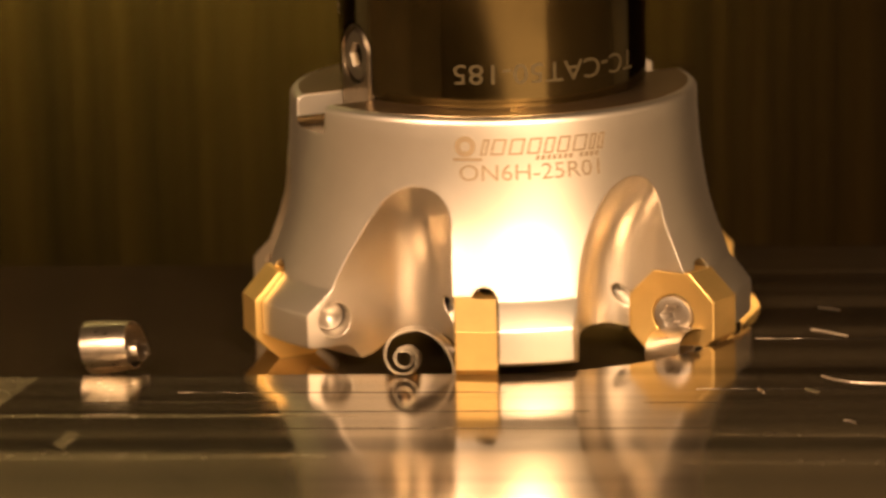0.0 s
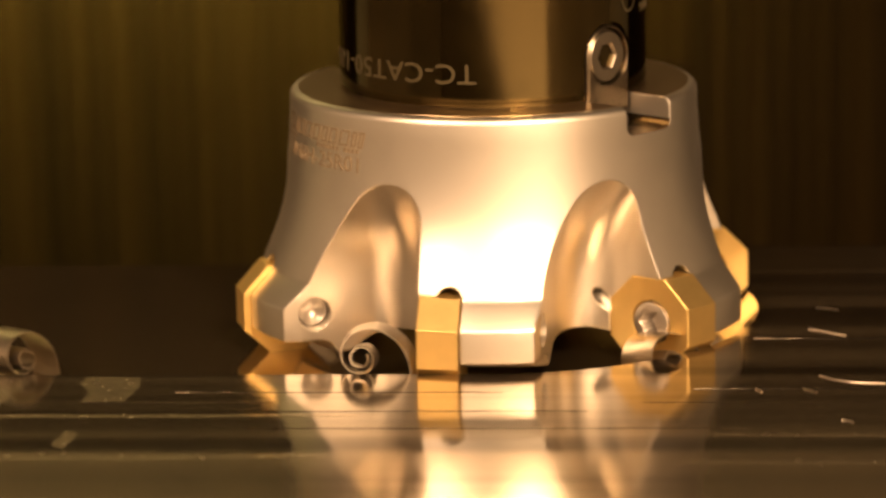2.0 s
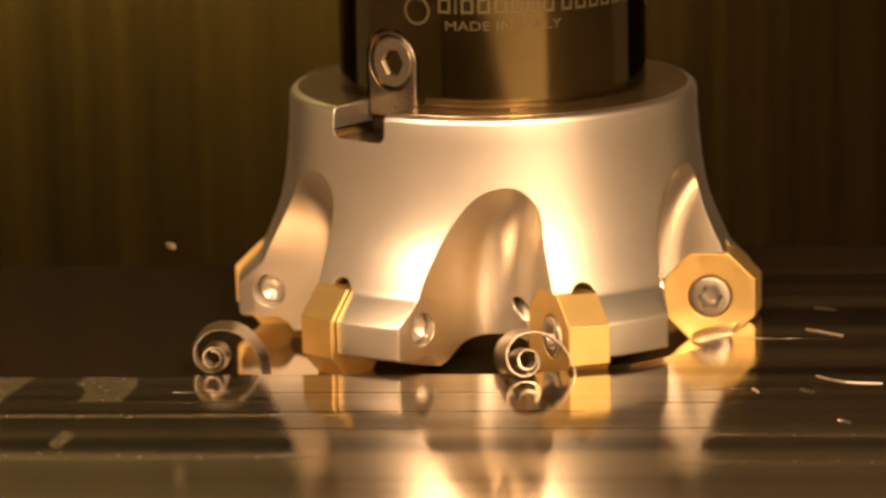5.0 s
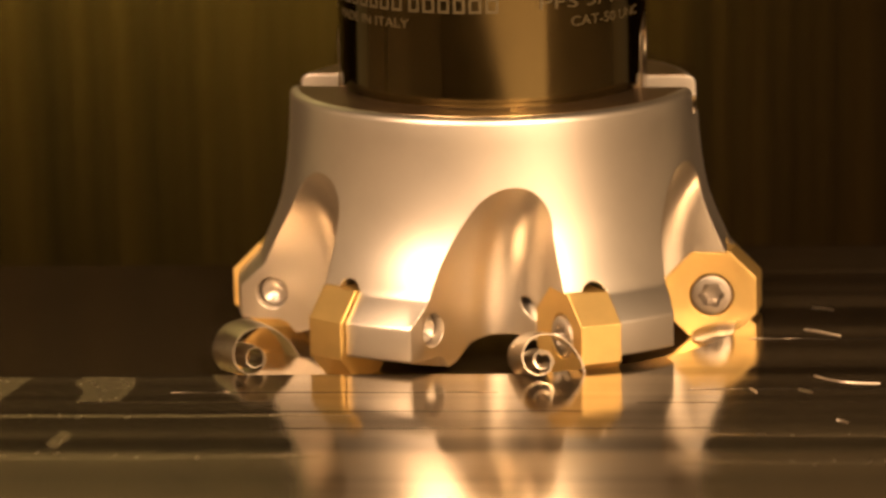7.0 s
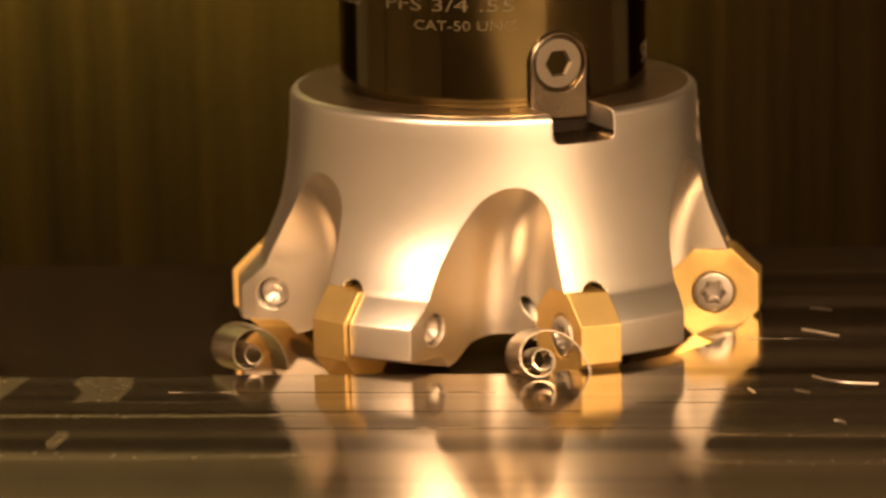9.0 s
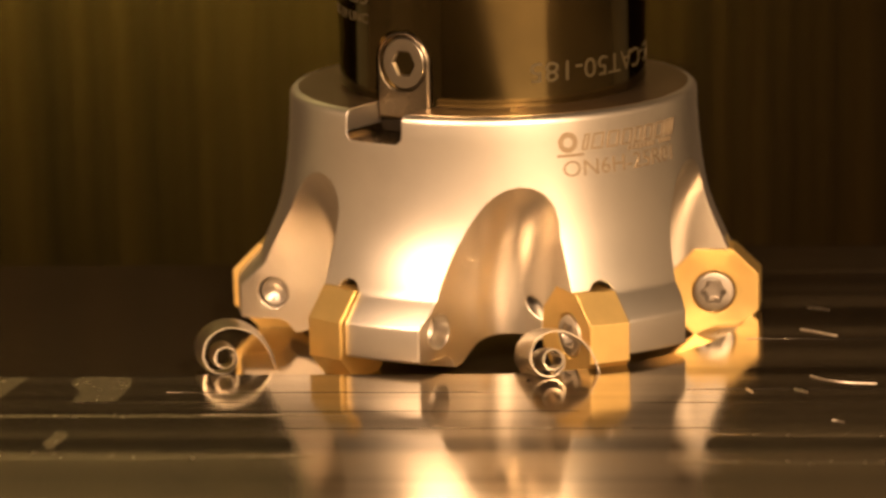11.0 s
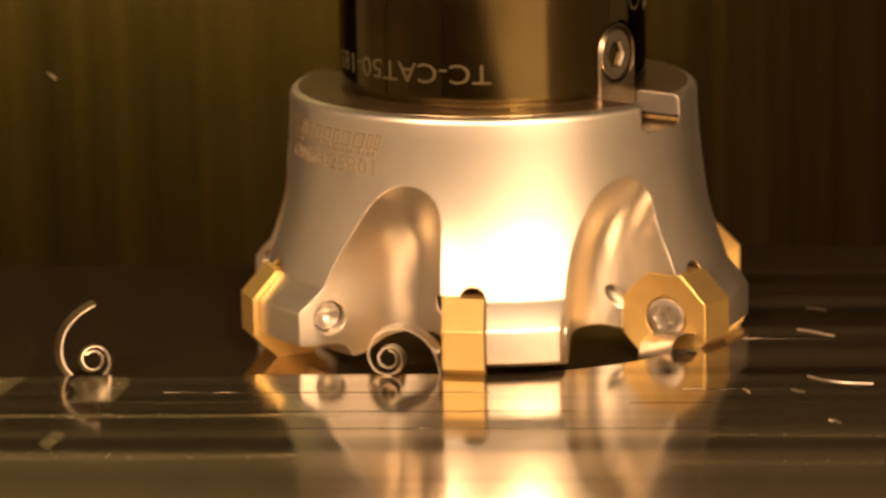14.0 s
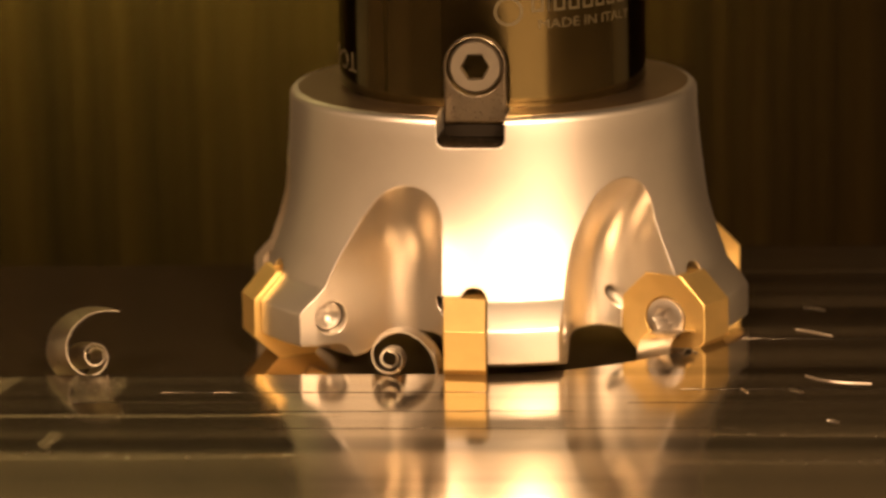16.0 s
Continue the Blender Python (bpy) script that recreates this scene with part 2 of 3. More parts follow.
def octagon(scale, x, twist=0.0):
    out = []
    for i in range(8):
        a = radians(22.5 + 45 * i + twist)
        r = HALF / math.cos(radians(22.5)) * scale
        out.append((raked(x, INSERT_R + r * math.cos(a)), INSERT_R + r * math.cos(a), INSERT_Z + r * math.sin(a)))
    return out


def face_mill():
    mill = thing("face_mill", "satin nickel face mill with six gold inserts, turning in the spindle", "milling cutter")
    profile = [(0, 1.8), (20.5, 1.8), (22.5, 1.1), (25.0, -0.5), (26.3, -0.8), (27.2, 0.5), (28.2, 1.0), (32.4, 1.05), (32.6, 1.25), (32.6, 4.9), (32.55, 5.1), (32.42, 5.35), (30.0, 7.8), (29.78, 8.05), (29.62, 8.3), (29.3, 9.15), (28.85, 10.25), (28.2, 11.7), (27.5, 13.4),
               (26.85, 15.3), (26.35, 17.6), (25.95, 20.2), (25.65, 23.0), (25.45, 26.0), (25.38, 28.3), (25.33, 28.6), (25.2, 28.85), (25.0, 29.05), (24.75, 29.18), (24.45, 29.25), (0, 29.25)]
    body = lathe(profile)
    gullets, holes, slots, exits, oil, seats = (bmesh.new() for _ in range(6))
    for i in range(6):
        turn = 60 * i + TOOTH[i]
        levels = [-8, 0, 4, 6, 7, 8, 9, 10, 11, 12, 13, 14, 15, 16, 17, 18, 19, 20, 21, 22, 23, 24, 25, 26]
        loops = []
        for z in levels:
            out = 0.0051 * max(0.0, z - 6.0) ** 2.6
            loops.append([(x, u + (out if u < 41 else 14), z) for x, u in GULLET])
        turned(loft(gullets, loops), turn, gullets)
        turned(rod(holes, (2.4, 21.0, 8.1), (2.4, 36, 8.1), 1.55), turn, holes)
        turned(rod(exits, (4.9, 26.0, 4.3), (20, 26.0, 4.3), 1.25, 24, 2.7), turn, exits)
        turned(loft(seats, [octagon(1.0, -3.0), octagon(1.0, 4.2)]), turn, seats)
        turned(rod(oil, (-3.3, 11.0, 13.4), (-2.7, 23.5, 3.6), 0.85), turn, oil)
    for s in (3.2, 184.2):
        corner = [(3.05 + 1.0 * math.sin(radians(t)), 26.7 - 1.0 * math.cos(radians(t))) for t in range(0, 91, 15)]
        outline = [(4.05, 34.0), (-4.05, 34.0)] + [(-x, z) for x, z in reversed(corner)] + corner
        turned(loft(slots, [[(x, u, z) for x, z in outline] for u in (5.0, 30.0)]), s, slots)
    body = carve(body, [gullets, seats, holes, exits, oil, slots])
    shell = part("body", body, NICKEL, mill, angle=28)
    shell.data.materials.append(SLOT_SHADE)
    shell.data.materials.append(GULLET_FINISH)
    heights, radii = [z for _, z in profile[7:-1]], [r for r, _ in profile[7:-1]]
    for f in shell.data.polygons:
        c, n = f.center / MM, f.normal
        r = math.hypot(c.x, c.y)
        outward = (n.x * c.x + n.y * c.y) / max(r, 0.1)
        # inner slot faces take the steel darkened for shade
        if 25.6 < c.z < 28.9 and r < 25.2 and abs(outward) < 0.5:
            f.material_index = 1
        elif 0.5 < c.z < 24.0 and r < float(np.interp(c.z, heights, radii)) - 0.2:
            f.material_index = 2
    # the seat under the holder: a thin ring, darker and smoother than the body
    seat = lathe([(16.5, 29.2), (24.35, 29.2), (24.3, 29.29), (16.5, 29.29), (16.5, 29.2)])
    ways = bmesh.new()
    for s in (3.2, 184.2):
        way = bmesh.ops.create_cube(ways, size=1.0)["verts"]
        for v in way:
            v.co = (v.co.x * 8.5 * MM, (-20.0 + v.co.y * 20) * MM, (29.2 + v.co.z * 6) * MM)
        turned(way, s, ways)
    part("seating_face", carve(seat, [ways]), SEAT_RING, mill, "thin darker ring on the seating face")
    # one insert with its screw, and five more on the same meshes
    bm = bmesh.new()
    def ring(scale, x, square=1.0, n=32):
        row = []
        for i in range(n):
            a = radians(22.5 + 360.0 * i / n)
            flat = HALF / math.cos(((a + math.pi / 8) % (math.pi / 4)) - math.pi / 8)
            rr = scale * (flat * square + HALF * (1 - square))
            row.append(bm.verts.new((raked(x, INSERT_R + rr * math.cos(a)) * MM, -(INSERT_R + rr * math.cos(a)) * MM, (INSERT_Z + rr * math.sin(a)) * MM)))
        return row
    chain = [ring(0.36, 1.0, 0), ring(0.44, 0.3, 0), ring(0.49, -0.62, 0), ring(0.56, -0.70, 0.1), ring(0.74, -0.72, 0.6), ring(0.90, -1.0), ring(0.985, -1.05),
             ring(1.0, -0.95), ring(1.0, -0.4), ring(0.985, 1.7), ring(0.98, 4.0)]
    for a, b in zip(chain, chain[1:]):
        for j in range(32):
            bm.faces.new((a[j], a[(j + 1) % 32], b[(j + 1) % 32], b[j]))
    bm.faces.new(chain[-1])
    bm.faces.new(chain[0])
    insert_mesh = mesh_of("insert", bm, GOLD, 20)
    bm = bmesh.new()
    c = (INSERT_R, INSERT_Z)
    prof = [(2.55, 0.6), (2.55, -0.5), (2.42, -0.74), (2.1, -0.84), (1.42, -0.84), (1.25, -0.6), (0.95, 0.8)]
    rings = []
    for r, x in prof:
        ring = []
        for j in range(36):
            a = 2 * math.pi * j / 36
            rr = r * (1 + (0.13 * math.cos(6 * a) if r < 1.6 else 0))
            ring.append(bm.verts.new((raked(x, c[0] + rr * math.cos(a)) * MM, -(c[0] + rr * math.cos(a)) * MM, (c[1] + rr * math.sin(a)) * MM)))
        rings.append(ring)
    for a, b in zip(rings, rings[1:]):
        for j in range(36):
            bm.faces.new((a[j], a[(j + 1) % 36], b[(j + 1) % 36], b[j]))
    bm.faces.new(rings[-1])
    screw_mesh = mesh_of("insert_screw", bm, STEEL, 30)
    bm = bmesh.new()
    loops = []
    for x, r in ((4.3, 1.1), (10.9, 1.6), (11.5, 1.72), (11.5, 1.5), (11.0, 0.9), (10.7, 0.35)):
        loops.append([(x, 26.0 + r * math.cos(2 * math.pi * k / 24), 4.3 + r * math.sin(2 * math.pi * k / 24)) for k in range(24)])
    loft(bm, loops)
    tip_mesh = mesh_of("screw_end", bm, STEEL, 30)
    for i in range(6):
        ins = new("insert", insert_mesh)
        ins.parent = mill
        ins.matrix_basis = pose(0, 0, 0, 0, 0, 60 * i + TOOTH[i])
        tagged(ins, "gold-coated octagonal carbide cutting insert")
        scr = new("insert_screw", screw_mesh)
        scr.parent = ins
        tagged(scr, "grey steel star-drive screw")
        tip = new("screw_end", tip_mesh)
        tip.parent = ins
    # the marks etched into the body
    lettering("etched_code", "ON6H-25R01", 2.75, 25.69, 257.2, 22.65, ENGRAVE, mill, width=17.2, raised=0.01, taper=0.105, label="dark etched type code")
    bm = bmesh.new()
    widths = (0.7, 1.7, 1.8, 1.6, 1.2, 1.5, 1.8, 0.7, 0.7)
    x = -6.2
    for w in widths:
        for edge in (-0.5, 0.5):
            bar(bm, x + w / 2 + edge * w * 0.8, 0, 0.26, 1.9, 0.25, cuts=1)
        bar(bm, x + w / 2 + 0.2, 0.85, w * 0.8, 0.24, 0, cuts=2)
        bar(bm, x + w / 2 - 0.2, -0.85, w * 0.8, 0.24, 0, cuts=2)
        x += w + 0.42
    for j in range(12):
        if j != 7:
            bar(bm, 0.4 + 0.68 * j, -1.42, 0.44, 0.55, 0.2, cuts=1)
    bar(bm, -7.9, -1.45, 3.4, 0.35, 0.0, cuts=6)
    for j in range(20):
        a0, a1 = 2 * math.pi * j / 20, 2 * math.pi * (j + 1) / 20
        q = [bm.verts.new((-8.2 + r * math.cos(a), 0.1 + r * math.sin(a), 0.02)) for r, a in ((1.25, a0), (1.25, a1), (0.6, a1), (0.6, a0))]
        bm.faces.new(q)
    wrap(bm, 25.465, 257.5, 25.8, raised=0.015, taper=0.065)
    tagged(part("etched_emblem", bm, ENGRAVE, mill, "etched maker's emblem as plain bars"), kind="stuff")
    return mill


MILL = face_mill()


# ---- the holder above it ----
def tool_holder():
    holder = thing("tool_holder", "dark polished steel tool holder that carries the face mill", "tool holder")
    prof = [(0, 29.2), (18.55, 29.2), (18.55, 29.75), (18.95, 29.8), (19.1, 29.95), (19.1, 75), (20.6, 78), (34, 78), (34.9, 79), (34.9, 84), (31, 88), (31, 91), (34.9, 95), (34.9, 101), (0, 101)]
    barrel = lathe(prof)
    pockets = bmesh.new()
    for s in (3.0, 184.0):
        loops = []
        for u in (18.25, 22.5):
            lp = [(-4.2, u, 26.0), (4.2, u, 26.0)] + [(4.2 * math.cos(a), u, 34.3 + 4.2 * math.sin(a)) for a in [math.pi * k / 16 for k in range(17)]]
            loops.append(lp)
        turned(loft(pockets, loops), s, pockets)
    part("barrel", carve(barrel, [pockets]), OXIDE, holder, "dark reflective steel barrel")
    # pilot behind the slots, its colour made as dark as the gap's shade
    part("pilot", lathe([(0, 25.76), (18.6, 25.76), (18.6, 29.0), (0, 29.0)], 96), GAP_SHADE, holder, "pilot under the barrel, coloured black as shade")
    for s in (3.0, 184.0):
        bm = bmesh.new()
        outline = [(-3.8, 27.35), (3.8, 27.35)] + [(3.8 * math.cos(a), 34.3 + 3.8 * math.sin(a)) for a in [math.pi * k / 20 for k in range(21)]]
        small = [(x * 0.93, 34.3 + (z - 34.3) * 0.95) for x, z in outline]
        loft(bm, [[(x, 12.5, z) for x, z in outline], [(x, 18.72, z) for x, z in outline], [(x, 18.98, z) for x, z in small]])
        cut = bmesh.new()
        rod(cut, (0, 16.8, 34.25), (0, 22, 34.25), 3.5, 40)
        bm = carve(bm, [cut])
        turned(bm.verts, s, bm)
        key = part("drive_key", bm, KEYSTEEL, holder, "worn grey steel drive key with a rounded top")
        bm = bmesh.new()
        rings = []
        for r, u in ((3.25, 16.7), (3.25, 18.4), (2.95, 18.74), (1.65, 18.74), (1.5, 18.5), (1.45, 17.0)):
            ring = []
            for j in range(36):
                a = 2 * math.pi * j / 36
                rr = r
                if r < 2:
                    rr = r * math.cos(math.pi / 6) / math.cos((a % (math.pi / 3)) - math.pi / 6) * 1.08
                ring.append((rr * math.cos(a), u, 34.25 + rr * math.sin(a)))
            rings.append(ring)
        loft(bm, rings)
        turned(bm.verts, s, bm)
        part("key_screw", bm, SCREW, key, "bright socket-head screw")
    lettering("etched_code", "TC-CAT50-185", 3.45, 19.1, -89.4, 33.5, LASER, holder, width=25.6, upside_down=True, label="pale laser-marked code, upside down")
    lettering("etched_origin", "MADE IN ITALY", 1.6, 19.1, 47.5, 39.15, LASER, holder, width=14.2, label="pale laser-marked words")
    lettering("etched_size", "PFS 3/4 .55", 2.2, 19.1, 142.5, 41.6, LASER, holder, width=16.5, label="pale laser-marked size")
    lettering("etched_taper", "CAT-50 UNC", 1.7, 19.1, 148.8, 39.15, LASER, holder, width=12.5, label="pale laser-marked taper code")
    bm = bmesh.new()
    x = -7.4
    for w in (1.5, 0.3, 1.5, 1.5, 1.5, 1.4, 1.4, 1.5, 0, 1.4, 1.5, 1.4, 1.4, 1.5, 1.5):
        if w:
            bar(bm, x + 0.15, 0, 0.3, 1.8, 0, cuts=1)
            bar(bm, x + w - 0.15, 0, 0.3, 1.8, 0, cuts=1)
            bar(bm, x + w / 2, 0.75, w, 0.3, 0, cuts=2)
            bar(bm, x + w / 2, -0.75, w, 0.3, 0, cuts=2)
        x += w + 0.5
    for j in range(28):
        a0, a1 = 2 * math.pi * j / 28, 2 * math.pi * (j + 1) / 28
        bm.faces.new([bm.verts.new((-10.2 + r * math.cos(a), -0.7 + r * math.sin(a), 0.02)) for r, a in ((1.75, a0), (1.75, a1), (1.4, a1), (1.4, a0))])
    wrap(bm, 19.1, 46.0, 41.6)
    tagged(part("etched_emblem", bm, LASER, holder, "pale maker's emblem as plain shapes"), kind="stuff")
    return holder


HOLDER = tool_holder()


def spindle():
    prof = [(0, 101.5), (44, 101.5), (46, 103), (64, 112), (64, 400), (0, 400)]
    ob = new("spindle_nose", mesh_of("spindle_nose", lathe(prof, 96), KEYSTEEL))
    tagged(ob, "grey steel spindle nose above the tool holder", "spindle")


spindle()


# ---- chips ----
def chip_mesh(seed, turns=1.75, width=6.0):
    """A curled ribbon: a spiral whose axis lies along the cutting edge; the tail end is the last cut."""
    rnd = random.Random(seed)
    bm = bmesh.new()
    steps, rows = 110, []
    lean = rnd.uniform(2.4, 3.4)
    size = rnd.uniform(0.92, 1.08)
    for i in range(steps + 1):
        f = 1 - i / steps
        back = (1 - f) * turns * 360
        a = radians(-20 + back)
        r = size * (0.85 + 3.6 * math.exp(-back / 230) + 2.4 * math.exp(-back / 60))
        w = width * (0.7 + 0.3 * f)
        th = 0.13
        ring = []
        for s, q in ((-1, 0), (-0.33, 0), (0.33, 0), (1, 0), (1, 1), (0.33, 1), (-0.33, 1), (-1, 1)):
            rr = r * (0.94 + 0.06 * s) + q * th + 0.12 * (1 - s * s) + 0.015 * math.sin(7 * a + seed)
            edge = 0.05 * math.sin(11 * f + seed) if s in (-1, 1) else 0
            ring.append(bm.verts.new((rr * math.cos(a) * MM, (s * w / 2 + edge + -lean * (1 - f)) * MM, rr * math.sin(a) * MM)))
        rows.append(ring)
    for a, b in zip(rows, rows[1:]):
        for j in range(8):
            bm.faces.new((a[j], a[(j + 1) % 8], b[(j + 1) % 8], b[j]))
    bm.faces.new(rows[0])
    bm.faces.new(rows[-1])
    return mesh_of("curled_chip", bm, CHIP, 60)


CHIPS = []
for k in range(-3, 8):
    ob = new("curled_chip", chip_mesh(20 + k, 2.1 + 0.3 * random.Random(k).random()))
    tagged(ob, "curled bright steel chip thrown off by the cutter", "metal chip", "chips thrown off by the cutter")
    CHIPS.append((k, ob))

# lead of the chip before its tooth, its height and its distance from the axis, by the tooth's angle
LEAD = [(95, 3.0), (75, 3.0), (59, 4.5), (35, 6.5), (20, 10.5), (0, 12.0), (-7, 12.6), (-12, 14.5), (-25, 17.5)]
RISE = [(95, -9.0), (85, -5.8), (72, -3.3), (59, -2.3), (48, -1.8), (35, -0.9), (20, 1.0), (0, 1.6), (-25, 0.6)]


# how fast each thrown chip swings round, degrees a second
DRIFT = {-3: 65, -2: 36, -1: 58, 0: 8, 1: 57, 2: 66, 3: 30, 4: 11, 5: 24, 6: 20, 7: 20}

# how fast it slides away, millimetres a second
PACE = {-3: 21, -2: 25, -1: 17.8, 0: 19.5, 1: 17.3, 2: 20, 3: 22, 4: 18.3, 5: 19, 6: 20, 7: 20}


# how fast a chip rolls about its own axis, where that shows, degrees a second
ROLLING = {4: -95.0, 5: -62.0}


def chip_pose(k, t):
    off = 60.0 * k
    a = off - spin(t) + TOOTH[k % 6]
    rnd = random.Random(k + 50)
    tumble = [rnd.uniform(-1, 1) for _ in range(4)]
    if a > 95:
        a = 95.0
    if a >= -25:
        lead = float(np.interp(-a, [-x for x, _ in LEAD], [y for _, y in LEAD]))
        z = float(np.interp(-a, [-x for x, _ in RISE], [y for _, y in RISE]))
        c = a - lead
        r = 31.0 - 2.2 * min(1.0, max(0.0, (a - 20.0) / 35.0))
        return pose(r * math.sin(radians(c)) * MM, -r * math.cos(radians(c)) * MM, z * MM) @ pose(0, 0, 0, 0, 0, a * (0.8 if a > 0 else 0.2)) @ pose(0, 0, 0, -15 + 0.3 * max(0.0, -a), 0, 0)
    # thrown clear: it slides away along the step and rolls over
    since = t - spin_time(off + TOOTH[k % 6] + 25)
    c = radians(-25 - 17.5)
    x0, y0 = 31.0 * math.sin(c), -31.0 * math.cos(c)
    x = x0 - PACE[k] * since
    y = y0 - 2.0 * (1 - math.exp(-since * 3))
    z = 0.6 + 0.4 * min(1, since) + 0.5 * math.sin(since * 3 + tumble[3] * 3) * min(1, since)
    x = max(x, -200.0 - 12 * k)
    yaw = DRIFT[k] * min(since, 1.4)
    return pose(x * MM, y * MM, z * MM) @ pose(0, 0, 0, 0, 0, -5 + yaw) @ pose(0, 0, 0, -15.0 if k in ROLLING else -7.5, 0, 0) @ pose(0, 0, 0, 0, ROLLING.get(k, 30 * tumble[2]) * min(since, 1.1), 0)


# ---- what lies on the block ----
LYING = []


def ribbon_on_block(name, points, half, label, category, group="", mat=None, high=0.12):
    """A thin strip along points (millimetres, on the block's top)."""
    bm = bmesh.new()
    rows = []
    for i, (x, y) in enumerate(points):
        p, q = points[max(0, i - 1)], points[min(len(points) - 1, i + 1)]
        d = Vector((q[0] - p[0], q[1] - p[1])).normalized()
        h = half * (0.35 + 0.65 * math.sin(math.pi * (i + 0.5) / len(points)))
        lift = 0.02 + 0.25 * high * math.sin(3.0 * i)
        ring = [(x - d.y * h, y + d.x * h, 0.01), (x + d.y * h, y - d.x * h, 0.01), (x + d.y * h * 0.5, y - d.x * h * 0.5, high + lift), (x - d.y * h * 0.5, y + d.x * h * 0.5, high + lift)]
        rows.append([bm.verts.new((a * MM, b * MM, c * MM)) for a, b, c in ring])
    for a, b in zip(rows, rows[1:]):
        for j in range(4):
            bm.faces.new((a[j], a[(j + 1) % 4], b[(j + 1) % 4], b[j]))
    bm.faces.new(rows[0])
    bm.faces.new(rows[-1])
    ob = tagged(new(name, mesh_of(name, bm, mat or CHIP, 50)), label, category, group)
    LYING.append(ob)
    return ob


for pts, half in (([(39.7, -0.6), (41.0, -0.9), (42.3, -1.8)], 0.30), ([(38.3, -11.6), (40.0, -12.7), (41.5, -14.0), (42.6, -14.9)], 0.22),
                  ([(38.6, -33.6), (40.0, -35.2), (41.6, -36.3), (43.4, -36.9), (46.0, -37.2)], 0.20),
                  ([(36.5, -39.4), (37.2, -40.0), (37.9, -40.8)], 0.38), ([(31.0, -39.2), (31.4, -40.0), (31.7, -40.9)], 0.14),
                  ([(40.2, -52.6), (40.9, -52.9), (41.4, -53.6)], 0.15)):
    ribbon_on_block("chip_sliver", pts, half, "thin bright steel sliver lying on the block", "metal chip", "slivers lying on the block")


RESIDUE = material("dry_residue", (0.52, 0.45, 0.33), 0.95, 0.24, 0.12, 60, 0.0, 900, rough_vary=0.04)


def burr(x0, x1, y, half, high, mat=None):
    n = 24
    pts = [(x0 + (x1 - x0) * i / n, y + 0.06 * math.sin(2.1 * i) + 0.04 * math.sin(0.7 * i)) for i in range(n + 1)]
    ob = ribbon_on_block("feed_line", pts, half, "", "", "", mat or MILLED, high)
    LYING.remove(ob)
    ob.parent = BLOCK


for x0, x1, y, half, high in ((31.5, 70, -16.1, 0.10, 0.05), (24.0, 62, -39.3, 0.10, 0.05), (-46.0, -24.0, -44.6, 0.14, 0.035), (-36.0, 2.0, -40.4, 0.07, 0.03),
                              (-30, 12, -48.5, 0.10, 0.02), (18, 48, -45.0, 0.10, 0.02), (-26, 30, -55.6, 0.10, 0.02)):
    burr(x0, x1, y, half, high)
# broader dulled bands left by the last passes
for x0, x1, y, half, high in ((-75, -14, -50.2, 0.7, 0.006), (-80, -16, -66.5, 1.5, 0.006), (26, 80, -58.5, 0.8, 0.006), (22, 76, -69.0, 1.0, 0.006)):
    burr(x0, x1, y, half, high, RESIDUE)


def residue(outline):
    bm = bmesh.new()
    rnd, ragged = random.Random(len(LYING)), []
    for (x, y), (x2, y2) in zip(outline, outline[1:] + outline[:1]):
        for i in range(10):
            ragged.append((x + (x2 - x) * i / 10 + rnd.gauss(0, 0.05), y + (y2 - y) * i / 10 + rnd.gauss(0, 0.07)))
    outline = ragged
    rows = [[bm.verts.new((x * MM, y * MM, z * MM)) for x, y in outline] for z in (0.003, 0.008)]
    n = len(outline)
    bm.faces.new(rows[0])
    bm.faces.new(rows[1])
    for i in range(n):
        bm.faces.new((rows[0][i], rows[0][(i + 1) % n], rows[1][(i + 1) % n], rows[1][i]))
    ob = tagged(new("residue_patch", mesh_of("residue_patch", bm, RESIDUE)), "dull grey dried coolant patch on the block", "residue", "residue on the block")
    LYING.append(ob)


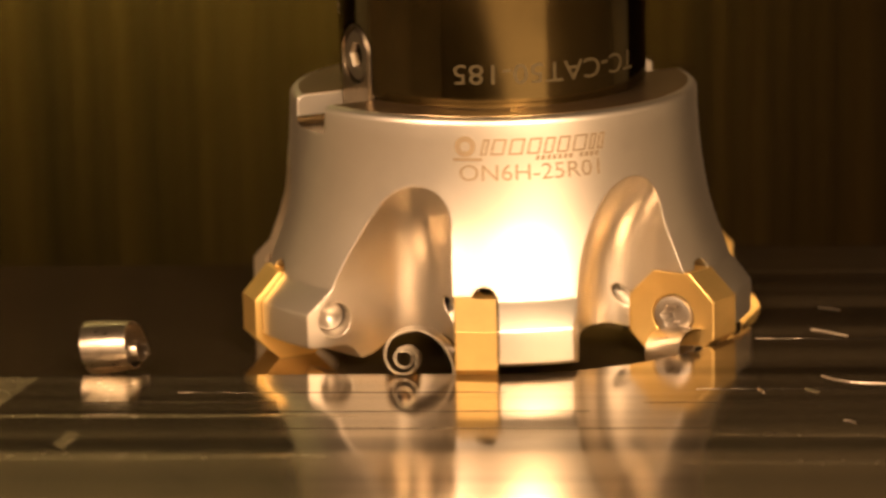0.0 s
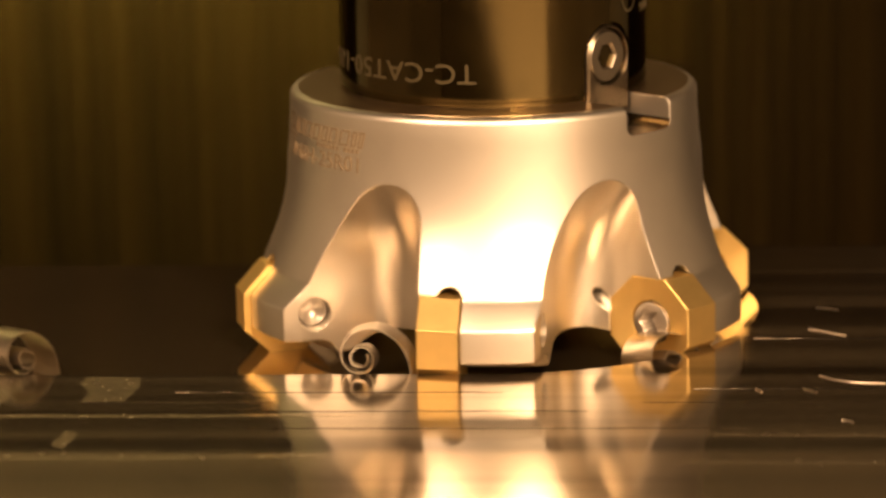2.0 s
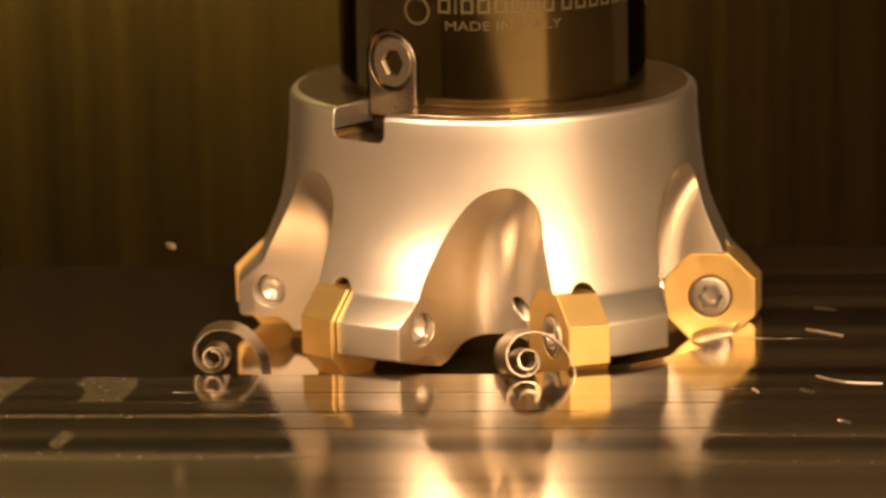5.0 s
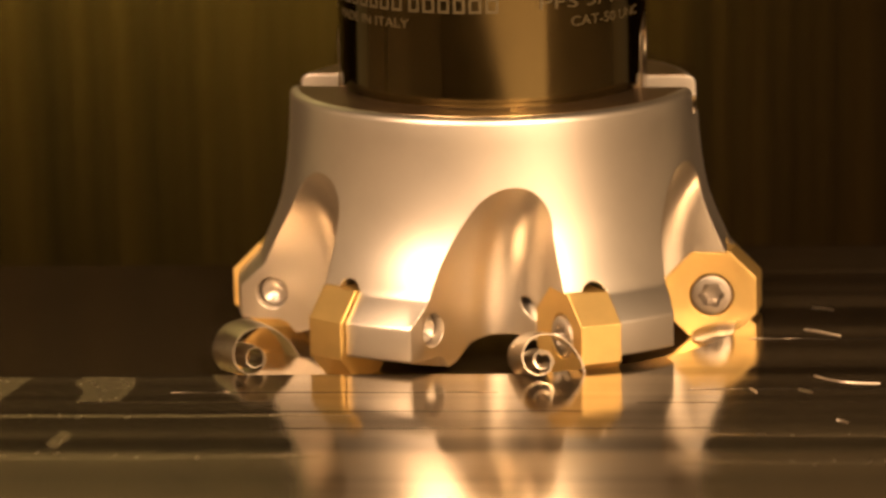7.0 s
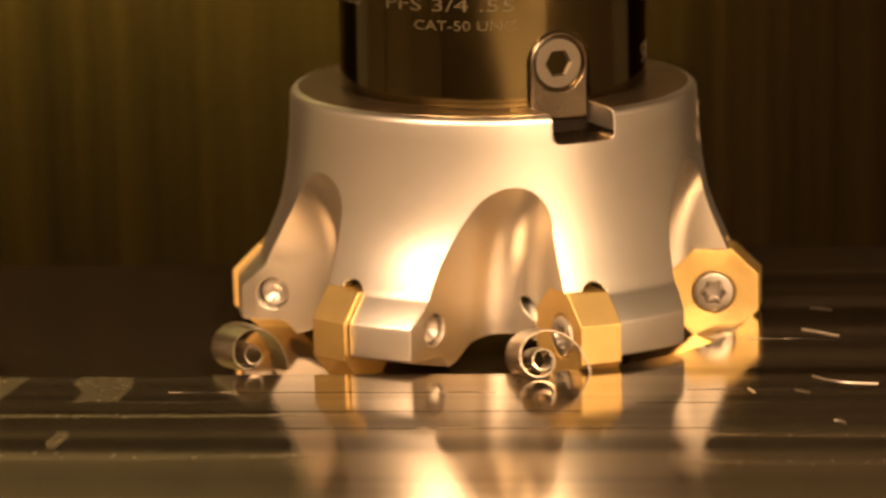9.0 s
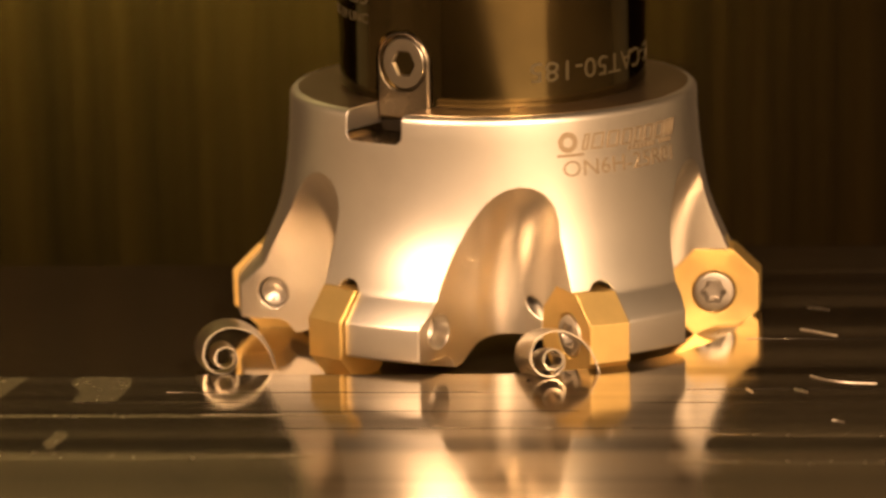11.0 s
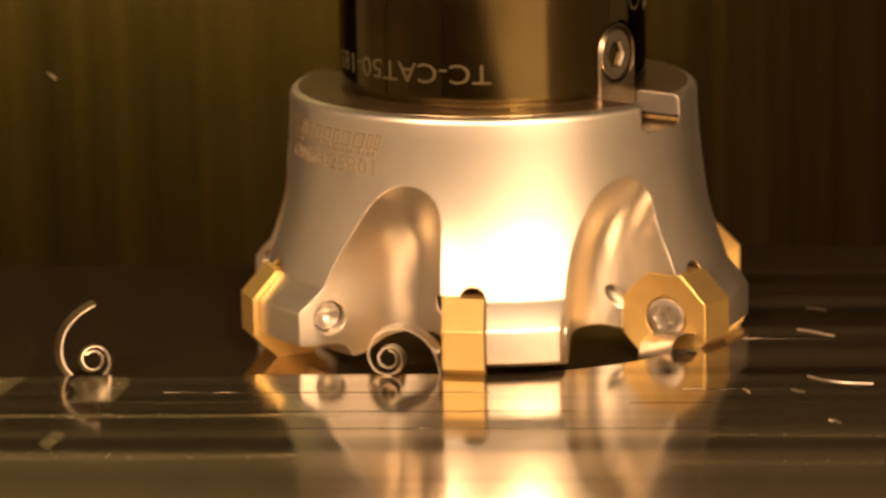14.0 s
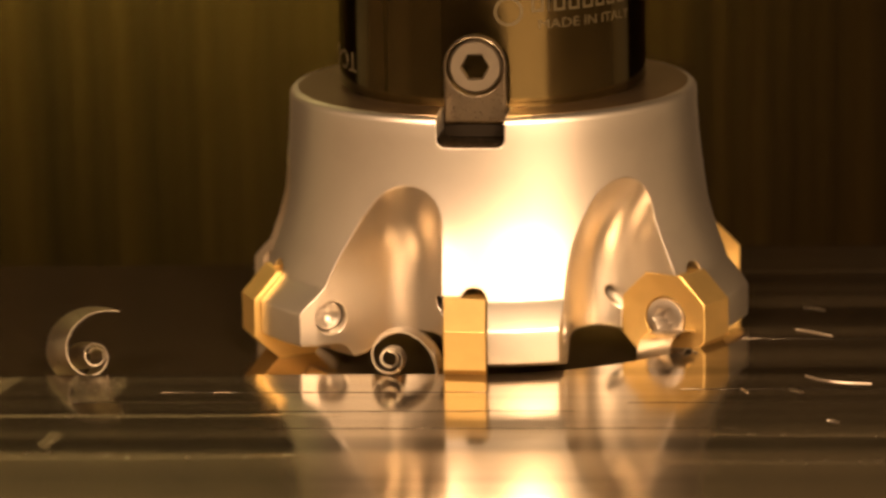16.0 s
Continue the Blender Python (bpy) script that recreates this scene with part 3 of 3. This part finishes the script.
residue([(-47.4, -33.3), (-41.2, -33.4), (-40.6, -37.5), (-41.4, -44.2), (-46.4, -44.4), (-46.2, -40.0), (-48.0, -36.0)])
residue([(-62.0, -33.4), (-53.5, -33.4), (-54.6, -40.0), (-56.0, -47.5), (-62.0, -49.0)])
residue([(-45.6 + 1.0 * math.cos(a) + 0.3 * math.sin(3 * a), -60.0 + 3.6 * math.sin(a)) for a in [math.pi * i / 6 for i in range(12)]])


# ---- bits in flight ----
def fragment_mesh(seed):
    rnd = random.Random(seed)
    bm = bmesh.new()
    bmesh.ops.create_icosphere(bm, subdivisions=2, radius=0.55 * MM)
    for v in bm.verts:
        v.co = Vector((v.co.x * 1.3, v.co.y * 0.5, v.co.z)) * rnd.uniform(0.7, 1.25)
    return mesh_of("chip_fragment", bm, CHIP, 20)


FLIGHTS = [(4.5, (-31.0, 6.8), (-15.4, 14.6)), (14.1, (-31.5, 11.6), (-34.0, 8.5)), (12.8, (-31.6, 2.6), (-17.0, 27.0)), (2.9, (-37.0, 1.0), (-52.0, 13.0))]
FRAGMENTS = []
for start, place, speed in FLIGHTS:
    ob = tagged(new("chip_fragment", fragment_mesh(int(start * 10))), "small bright fragment of steel chip flung up", "metal chip", "fragments flung up")
    FRAGMENTS.append((ob, start, place, speed))


def fragment_pose(t, start, place, speed):
    s = min(max(0.0, t - start), 4.0)
    x, z = place[0] + speed[0] * s, place[1] + speed[1] * s
    if t <= start:
        # it still clings to the cutter, deep in a gullet
        a = radians(-spin(t))
        return pose(15.5 * math.sin(a) * MM, -15.5 * math.cos(a) * MM, 14 * MM)
    return pose(x * MM, -24 * MM, z * MM, 60 * s, 30 * s, 0)


# ---- what moves ----
def motions():
    turning = [(t, pose(0, 0, 0, 0, 0, -a)) for t, a in SPIN]
    walk(MILL, turning)
    walk(HOLDER, turning)
    walk(BLOCK, [(0.0, block_pose(0)), (8.0, block_pose(8)), (16.0, block_pose(16))])
    steps = [i * 0.25 for i in range(65)]
    for ob in LYING:
        walk(ob, [(0.0, block_pose(0)), (8.0, block_pose(8)), (16.0, block_pose(16))])
    for ob, start, place, speed in FRAGMENTS:
        times = [i * 0.5 for i in range(33)] + [start, start + 0.05, start + 0.3]
        walk(ob, [(t, fragment_pose(t, start, place, speed)) for t in sorted(set(times))])
    for k, ob in CHIPS:
        walk(ob, [(t, chip_pose(k, t)) for t in steps])


motions()
